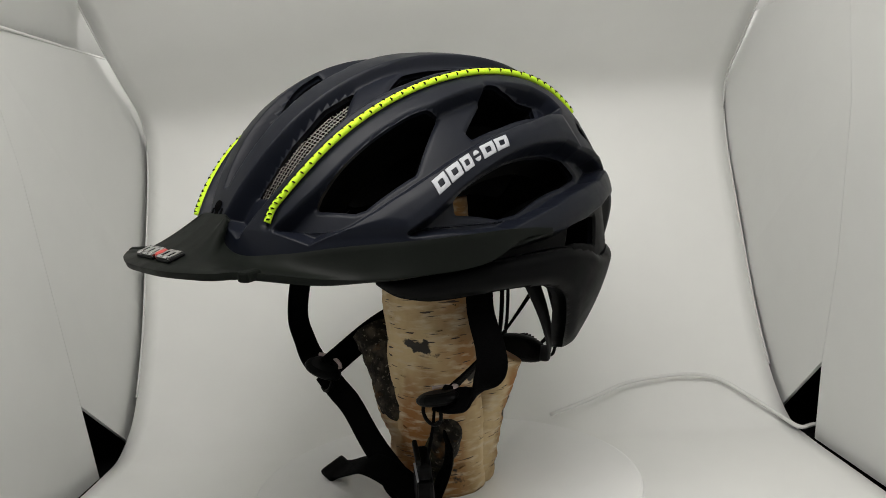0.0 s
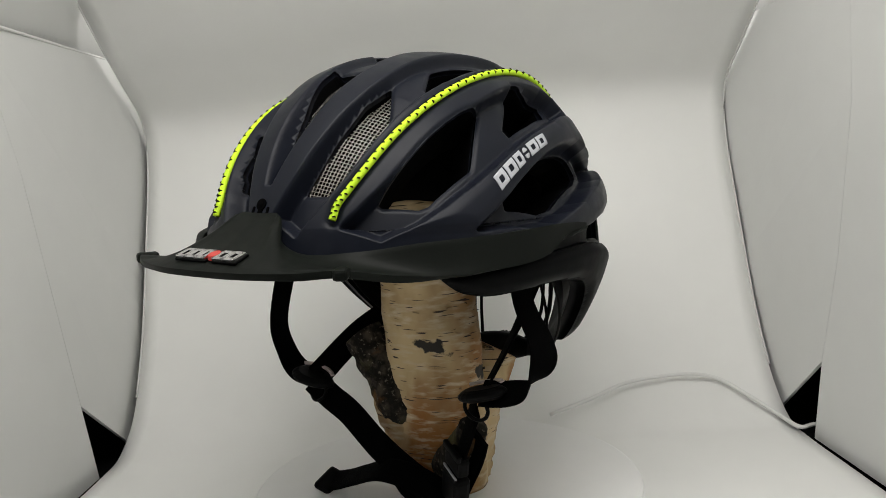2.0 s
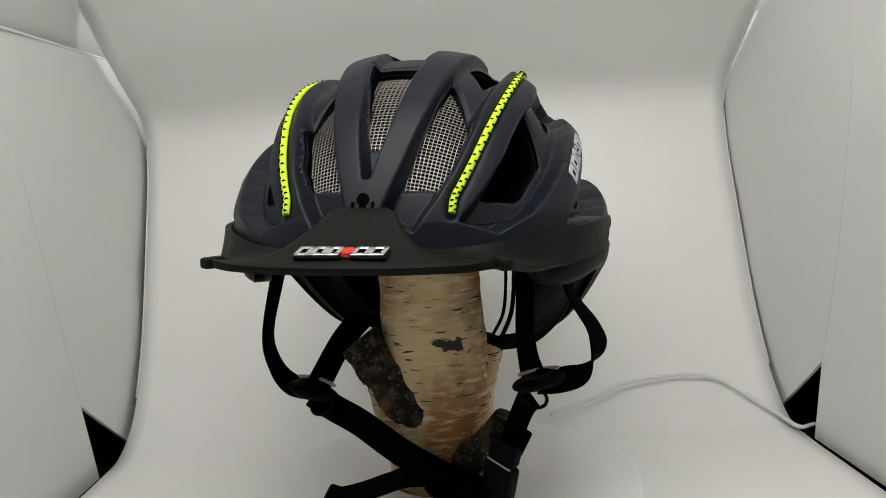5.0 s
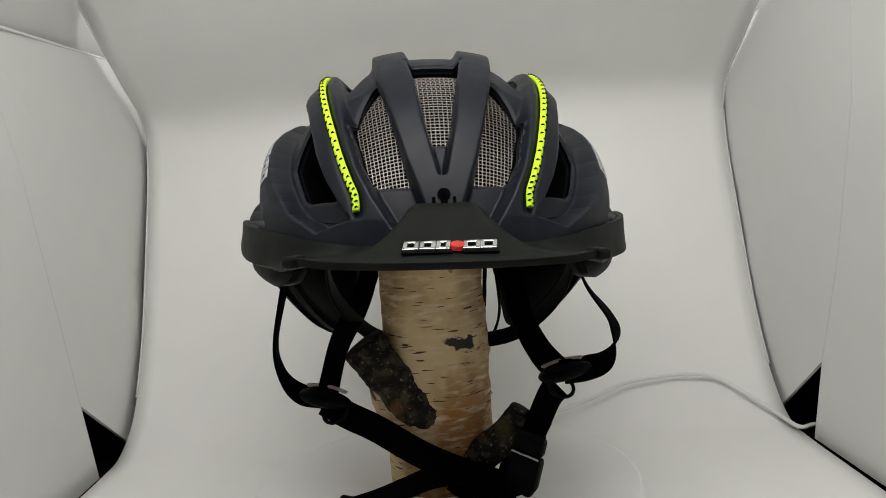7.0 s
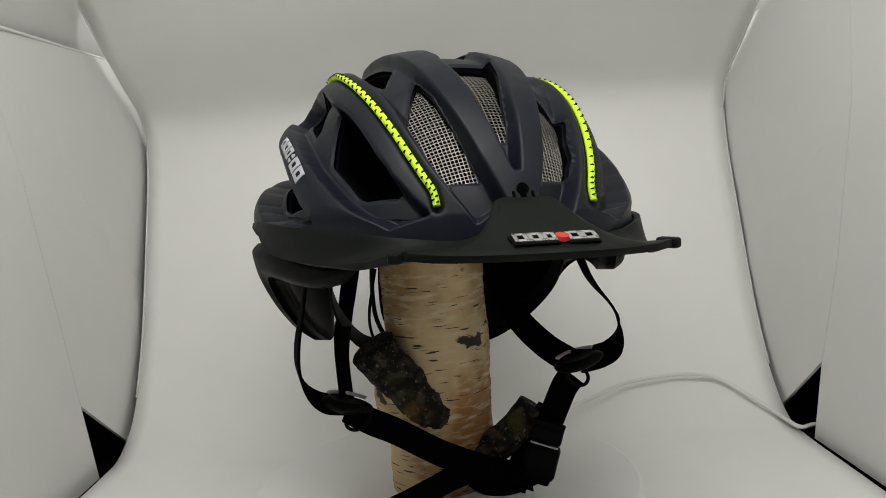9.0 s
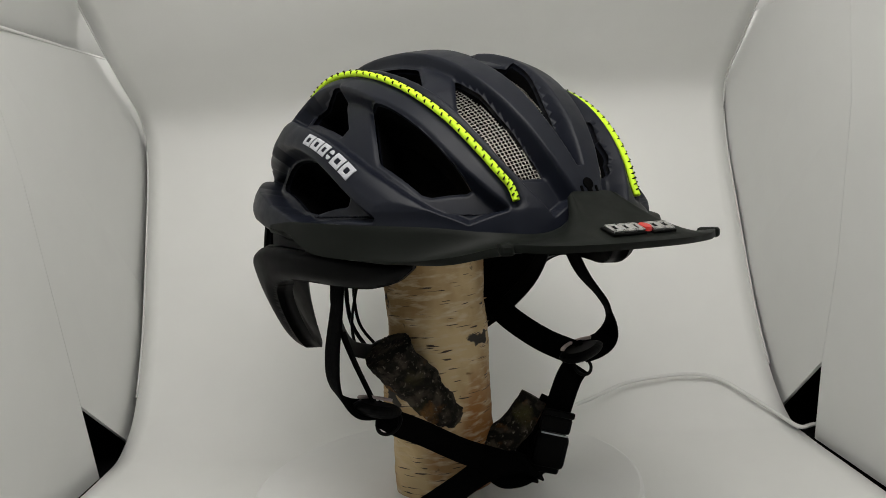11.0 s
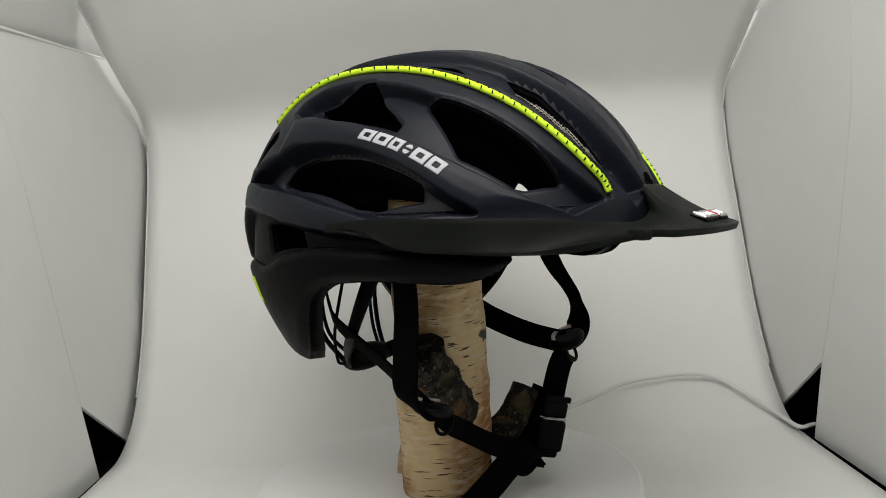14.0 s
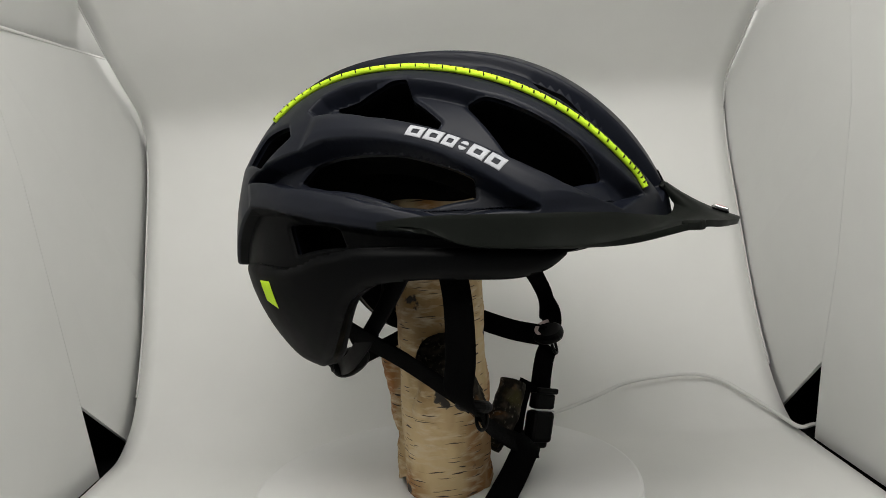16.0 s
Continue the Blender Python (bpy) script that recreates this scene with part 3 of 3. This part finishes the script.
def guard(sx):
    poly = rounded(GUARD, 4, 0.3)
    scale = np.array((1 / 0.115 * 57.3, 1.0))
    flat = poly / scale
    us = np.linspace(flat[:, 0].min() - 0.004, flat[:, 0].max() + 0.004, 130)
    vs = np.linspace(-0.124, -0.036, 56)
    gu, gv = np.meshgrid(us, vs, indexing="ij")

    def field(x, y):
        return inside(flat, x, y)
    uv, faces, rim = contour(us, vs, field(gu, gv))
    d = -field(uv[:, 0], uv[:, 1])
    a, z = np.radians(uv[:, 0] * scale[0]), uv[:, 1]
    s = np.clip((-0.045 - z) / 0.067, 0, 1.3)
    taper = 1 - 0.20 * s ** 1.8

    def shell(inset):
        x = (0.1125 - 0.028 * s ** 1.5 - inset) * np.sin(a)
        c = np.cos(a)
        y = np.where(c > 0, (0.117 * taper - inset) * c, (0.146 * taper - inset) * c)
        return np.stack([sx * x, y, z], -1)
    r = 0.006
    t = np.clip(1 - d / r, 0, 1)
    outer = shell(0.7 * r * t * t)
    inner = shell(0.016 - 0.4 * r * t)
    n = len(uv)
    faces = faces + [tuple(i + n for i in f[::-1]) for f in faces] + [(p, q, q + n, p + n) for p, q in rim]
    part("ear_guard", sheet_mesh("ear_guard", np.vstack([outer, inner]), faces), BLACK_SHELL, HELMET, "matt black curved ear and neck guard")


guard(1)
guard(-1)


def sticker(sx):
    verts, faces = [], []
    for i in range(9):
        for k in range(5):
            a, z = math.radians(50 + 6 * i / 8), -0.060 - 0.016 * k / 4 * (0.75 + 0.25 * i / 8)
            s = (-0.045 - z) / 0.067
            taper = 1 - 0.20 * s ** 1.8
            verts.append((sx * (0.1130 - 0.028 * s ** 1.5) * math.sin(a), (0.117 * taper + 0.0005) * math.cos(a), z))
    for i in range(8):
        for k in range(4):
            q = i * 5 + k
            faces.append((q, q + 1, q + 6, q + 5))
    ob = part("sticker", sheet_mesh("sticker", verts, faces), CORD, HELMET, "neon yellow sticker on the neck guard")
    mod = ob.modifiers.new("film", "SOLIDIFY")
    mod.thickness = 0.0003


sticker(-1)


# ---------------------------------------------------------------- straps and head ring, in the turntable's space
TO_HELMET = SIT.inverted()


def local(points):
    return np.array([TO_HELMET @ Vector(p) for p in points])


def strap(points, across, width=0.0165, n=40, name="strap", parent=None):
    path = spline(local(points), n)
    if isinstance(across, list):
        across = spline(across, n)
    return part(name, strap_mesh(name, path, width, 0.0016, across), WEBBING, parent or HELMET, "black woven webbing strap")


STRAPS = [
    # front straps, from the shell down to the dividers
    ([(-0.0815, -0.040, 0.168), (-0.0876, -0.048, 0.1398), (-0.0944, -0.0507, 0.109), (-0.0925, -0.0475, 0.0895), (-0.083, -0.047, 0.0775), (-0.069, -0.0465, 0.0735)],
     [(0.1, 1, 0), (0.1, 1, 0), (0.0, 1, 0.1), (0, 1, 0.3), (0, 0.8, 0.5), (0, 0.8, 0.5)]),
    ([(0.083, -0.030, 0.160), (0.0905, -0.0390, 0.1313), (0.1032, -0.0445, 0.1115), (0.1055, -0.0475, 0.100), (0.0975, -0.052, 0.0875), (0.086, -0.0545, 0.0835), (0.0715, -0.056, 0.0825)],
     [(0.2, 1, 0), (0.2, 1, 0), (0.3, 1, 0.2), (0.5, 0.8, 0.3), (0.2, 0.8, 0.6), (0, 0.7, 0.7), (0, 0.7, 0.7)]),
    # rear straps
    ([(-0.042, 0.060, 0.145), (-0.048, 0.049, 0.128), (-0.0535, 0.037, 0.1135), (-0.0635, -0.004, 0.0965), (-0.0680, -0.045, 0.0735)], [(-0.6, -0.35, 0.72)] * 5),
    ([(0.051, 0.052, 0.138), (0.0545, 0.027, 0.119), (0.0570, 0.002, 0.1015), (0.0630, -0.028, 0.0885), (0.0705, -0.054, 0.0815)], [(0.5, 0.3, 0.8)] * 5),
    # the long end towards the chin
    ([(-0.0690, -0.0475, 0.0715), (-0.0560, -0.046, 0.0620), (-0.0400, -0.0450, 0.0525), (-0.0144, -0.0480, 0.0360), (0.0087, -0.0500, 0.0245), (0.0370, -0.0500, 0.0113)], [(0.3, 0.5, 0.8)] * 6),
    ([(0.0680, -0.0570, 0.0750), (0.0635, -0.0545, 0.0680), (0.0580, -0.0530, 0.0560), (0.0525, -0.0525, 0.0440)], [(0.75, -0.66, 0.1)] * 4),
    # folded slack and the loose tongue
    ([(0.0588, -0.0419, 0.0518), (0.0506, -0.0377, 0.0357), (0.0414, -0.0364, 0.0196), (0.0382, -0.0401, 0.0084)], [(0.85, -0.4, 0)] * 4),
    ([(0.0413, -0.0459, 0.0093), (0.0209, -0.0528, 0.0219), (-0.0026, -0.0562, 0.0255), (-0.0262, -0.0543, 0.0172), (-0.0447, -0.0510, 0.0095), (-0.0627, -0.0488, 0.0039)], [(0.2, 0.8, 0.6)] * 6),
    ([(0.0454, -0.0432, 0.0135), (0.0291, -0.0464, 0.0111), (0.0127, -0.0496, 0.0148), (0.0046, -0.0493, 0.0208)], [(0.15, 0.3, 0.9)] * 4),
]
for pts, across in STRAPS:
    strap(pts, across)


def divider(m, glint):
    """A flat wedge-shaped strap divider with a pale edge, a reflection laid on as a coloured strip."""
    bm = bmesh.new()
    bmesh.ops.create_uvsphere(bm, u_segments=24, v_segments=12, radius=1.0)
    for v in bm.verts:
        v.co.z = max(min(v.co.z, 0.7), -0.7)
        v.co.y *= 1 - 0.25 * v.co.x
    bmesh.ops.transform(bm, matrix=m @ Matrix.Diagonal((0.0160, 0.0100, 0.0048, 1)), verts=bm.verts[:])
    ob = part("strap_divider", bm, PLASTIC, HELMET, "black plastic strap divider")
    path = [m @ Vector((0.0130 * math.cos(a), 0.0088 * math.sin(a), 0.0046)) for a in np.linspace(0.5, 2.7, 16)]
    part("edge_glint", strap_mesh("edge_glint", path, 0.0026, 0.0012, (m.to_3x3() @ Vector((0, 1, 0.2)))[:]), glint, ob, "pale pink reflection painted as a strip on the edge")


# pale pink of the reflection on the dividers' edges, given as colour
GLINT = material("pale_glint", (0.55, 0.45, 0.44), 0.35)
divider(TO_HELMET @ pose(-0.0684, -0.0475, 0.0735, 5, 18, 8), GLINT)
divider(TO_HELMET @ pose(0.0730, -0.0567, 0.0828, 2, -12, -5), GLINT)


def slider_ring(m):
    path = [m @ Vector((0.0075 * math.cos(a), 0.0055 * math.sin(a), 0)) for a in np.linspace(0, 2 * math.pi, 25)]
    part("ring", tube_mesh("ring", path, 0.0011, sides=8, out=(m.to_3x3() @ Vector((0, 0, 1)))[:]), PLASTIC, HELMET, "black plastic ring")


slider_ring(TO_HELMET @ pose(0.0700, -0.0600, 0.0748, 75, 25, 0))
slider_ring(TO_HELMET @ pose(-0.0631, -0.0492, 0.0650, 75, -25, 0))


def buckle():
    """The chin strap's snap buckle: body, prongs and keeper."""
    m = TO_HELMET @ pose(0.0478, -0.0528, 0.0290, 0, 16, -30)
    bm = bmesh.new()
    block(bm, m @ pose(0, 0, -0.006), 0.021, 0.010, 0.022, 0.003)
    block(bm, m @ pose(0, 0.001, -0.018), 0.017, 0.008, 0.006, 0.002)
    ob = part("buckle", bm, PLASTIC, HELMET, "black plastic snap buckle")
    bm = bmesh.new()
    block(bm, m @ pose(0, 0, 0.0115), 0.0195, 0.0075, 0.011, 0.002)
    block(bm, m @ pose(0, -0.0036, 0.019), 0.020, 0.003, 0.004, 0.001)
    part("prong", bm, PLASTIC, ob)
    bm = bmesh.new()
    block(bm, m @ pose(0, -0.0042, 0.0055), 0.017, 0.0012, 0.0007)
    part("gap_line", bm, PRINT, ob, "pale line of the buckle's joint")


buckle()


def tongue_tip():
    bm = bmesh.new()
    block(bm, TO_HELMET @ pose(-0.0596, -0.0491, 0.0051, 22, 18, 5), 0.013, 0.019, 0.005, 0.002)
    part("strap_end", bm, PLASTIC, HELMET, "stitched strap end")


tongue_tip()


def head_ring():
    """The adjustable ring at the neck: a knob, a cradle and its thin arms."""
    c = TO_HELMET @ Vector((0.0045, 0.0690, 0.0760))
    bm = bmesh.new()
    bmesh.ops.create_uvsphere(bm, u_segments=32, v_segments=14, radius=1.0)
    for v in bm.verts:
        v.co.y = max(min(v.co.y, 0.75), -0.75) - 0.3 * v.co.x * v.co.x
    bmesh.ops.transform(bm, matrix=Matrix.Translation(c) @ pose(0, 0, 0, -12) @ Matrix.Diagonal((0.026, 0.008, 0.0095, 1)), verts=bm.verts[:])
    knob = part("adjuster", bm, PLASTIC, HELMET, "black ribbed fitting knob")
    bm = bmesh.new()
    for k in range(24):
        a = 2 * math.pi * k / 24
        block(bm, Matrix.Translation(c + Vector((0, 0.0055, 0))) @ pose(0.011 * math.cos(a), 0, 0.008 * math.sin(a), 0, -math.degrees(a), 0), 0.0022, 0.004, 0.0012, 0.0003)
    part("grip", bm, PLASTIC, knob)
    for sx in (1, -1):
        for dx, dz, r in ((0.016, 0.003, 0.0013), (0.022, 0.0, 0.0017)):
            p = [c + Vector((sx * dx, 0, dz)), c + Vector((sx * (dx + 0.008), 0.012, 0.020)), c + Vector((sx * (dx + 0.010), 0.015, 0.046)), c + Vector((sx * (dx + 0.010), 0.010, 0.072))]
            part("arm", tube_mesh("arm", spline(p, 16), r, sides=6), PLASTIC, HELMET)
        p = [c + Vector((sx * 0.020, -0.002, 0)), c + Vector((sx * 0.052, -0.028, 0.014)), c + Vector((sx * 0.076, -0.062, 0.050)), c + Vector((sx * 0.078, -0.09, 0.098))]
        ob = part("side_band", strap_mesh("side_band", spline(p, 24), 0.011, 0.0018, (0, 0.25, 1)), PLASTIC, HELMET)
        # drooping adjuster wire
        q = [c + Vector((sx * 0.036, -0.014, 0.060)), c + Vector((sx * 0.040, -0.008, 0.025)), c + Vector((sx * 0.034, -0.004, 0.004)), c + Vector((sx * 0.024, 0.0, -0.001))]
        part("wire", tube_mesh("wire", spline(q, 20), 0.0011, sides=6), PLASTIC, HELMET)


head_ring()


# ---------------------------------------------------------------- the birch log
def trunk(name, points, radii, mat, parent, seed, squash=1.0, rough=0.0012, sides=56, rows=70, label=""):
    """A rough round limb through the points."""
    path = spline(points, rows)
    rad = spline([(r, 0, 0) for r in radii], rows)[:, 0]
    verts, faces = tube(path, 1.0, sides=sides, out=(0, -1, 0.02), radii=rad, flat=squash)
    noise.seed_set(seed)
    out = []
    for i, v in enumerate(verts):
        c = path[i // sides]
        d = Vector(v - c)
        w = Vector(v)
        k = 1 + rough / 0.03 * (noise.noise(w * 45) * 1.6 + noise.noise(w * 140) * 0.7 + noise.noise(w * 420) * 0.35)
        out.append(Vector(c) + d * k)
    return part(name, sheet_mesh(name, out, faces), mat, parent, label)


def birch_log():
    log = tagged(new("birch_log"), "upright birch log with sawn-off branch stubs on the turntable", "log")
    trunk("stem", [(-0.0022, -0.0032, -0.0002), (-0.0021, -0.0032, 0.0499), (-0.0020, -0.0042, 0.1099), (-0.0019, -0.0042, 0.1500), (-0.0009, -0.0042, 0.1880)],
          [0.0335, 0.0345, 0.0335, 0.0335, 0.0325], BIRCH, log, 3, squash=0.80, rough=0.0010)
    trunk("branch_stub", [(0.0049, -0.0120, 0.0277), (-0.0114, -0.0152, 0.0515), (-0.0298, -0.0182, 0.0764), (-0.0462, -0.0208, 0.0994)], [0.010, 0.0165, 0.0150, 0.0140], DARK_BARK, log, 5, rough=0.0045,
          label="dark-barked sawn branch stub")
    trunk("branch_base", [(0.0008, -0.0062, 0.0058), (-0.0154, -0.0093, 0.0396), (-0.0297, -0.0115, 0.0655), (-0.0379, -0.0130, 0.0835)], [0.026, 0.0225, 0.0165, 0.009], BIRCH, log, 9, rough=0.003)
    trunk("branch_stub", [(0.0009, 0.0033, 0.0101), (0.0082, 0.0162, 0.0404), (0.0155, 0.0272, 0.0627), (0.0217, 0.0363, 0.0818)], [0.028, 0.021, 0.017, 0.015], BIRCH, log, 11, rough=0.003,
          label="pale branch stub with dark torn bark")
    trunk("branch_stub", [(0.0190, -0.0221, 0.0196), (0.0323, -0.0303, 0.0326), (0.0415, -0.0326, 0.0427), (0.0487, -0.0348, 0.0538)], [0.011, 0.0100, 0.0095, 0.009], DARK_BARK, log, 13, rough=0.003,
          label="dark thin branch stub with frayed end")
    # curls of loose bark
    rng = random.Random(4)
    for k in range(46):
        a, z = rng.uniform(0, 6.28), rng.uniform(0.005, 0.18)
        r = 0.0328
        p = Vector((-0.002 + r * math.cos(a), -0.0035 + r * 0.8 * math.sin(a), z))
        bm = bmesh.new()
        s = rng.uniform(0.0012, 0.003)
        vs = [bm.verts.new(p + Vector((math.cos(a) * d, math.sin(a) * d, h)) + Vector((-math.sin(a), math.cos(a), 0)) * w)
              for w, d, h in ((-s, 0, 0), (s, 0, 0.0004), (s * 0.6, s * 0.8, s * rng.uniform(-1, 1)), (-s * 0.7, s, s * 0.4))]
        f = bm.faces.new(vs)
        bmesh.ops.solidify(bm, geom=[f], thickness=0.0004)
        part("bark_curl", bm, BIRCH if k % 3 else DARK_BARK, log)
    return log


LOG = birch_log()


def added_light_block():
    """Soft black filler added between the log's top and the liner, blocking light through the vents: a quilted cap that
    drops over the log.
    """
    rings, n = 14, 48
    verts, faces = [], []
    for i in range(rings + 1):
        f = i / rings
        for k in range(n):
            a = 2 * math.pi * k / n
            r = 0.060 * math.sin(f * math.pi / 2) * (1 - 0.30 * f ** 6)
            z = 0.2560 - 0.052 * (1 - math.cos(f * math.pi / 2)) - 0.016 * f ** 4 + 0.0015 * math.cos(6 * a)
            verts.append(TO_HELMET @ Vector((0.002 + r * math.cos(a) * 0.92, -0.002 + 1.25 * r * math.sin(a), z)))
    for i in range(rings):
        for k in range(n):
            a, b = i * n + k, i * n + (k + 1) % n
            faces.append((a, b, b + n, a + n))
    ob = part("added_light_block", sheet_mesh("added_light_block", verts, faces), FOAM, HELMET, "black cap added over the log to block light through the vents")
    mod = ob.modifiers.new("thickness", "SOLIDIFY")
    mod.thickness, mod.offset = 0.005, 0


added_light_block()


# ---------------------------------------------------------------- the power cable on the tent's floor
def power_cable():
    pts = [(0.0825, 0.1225, -0.0018), (0.1168, 0.1325, 0.0056), (0.1483, 0.1435, 0.0136), (0.1783, 0.1475, 0.0166), (0.2072, 0.147, 0.0172),
           (0.2299, 0.1449, 0.0120), (0.2479, 0.1301, 0.0015), (0.2677, 0.1114, -0.0120), (0.2758, 0.095, -0.0163), (0.2926, 0.0984, -0.0161), (0.33, 0.10, -0.022)]
    ob = part("power_cable", tube_mesh("power_cable", spline(pts, 90), 0.0017, sides=10), CABLE)
    tagged(ob, "white round power cable lying across the sheet", "cable")


power_cable()


def motions():
    """The turntable and all that stands on it turn together."""
    for thing, sit in CARRIED:
        walk(thing, [(t, pose(AXIS_X, 0, 0, 0, 0, a) @ sit) for t, a in TURN])


CARRIED = [(TABLE, Matrix()), (LOG, Matrix()), (HELMET, SIT)]
motions()
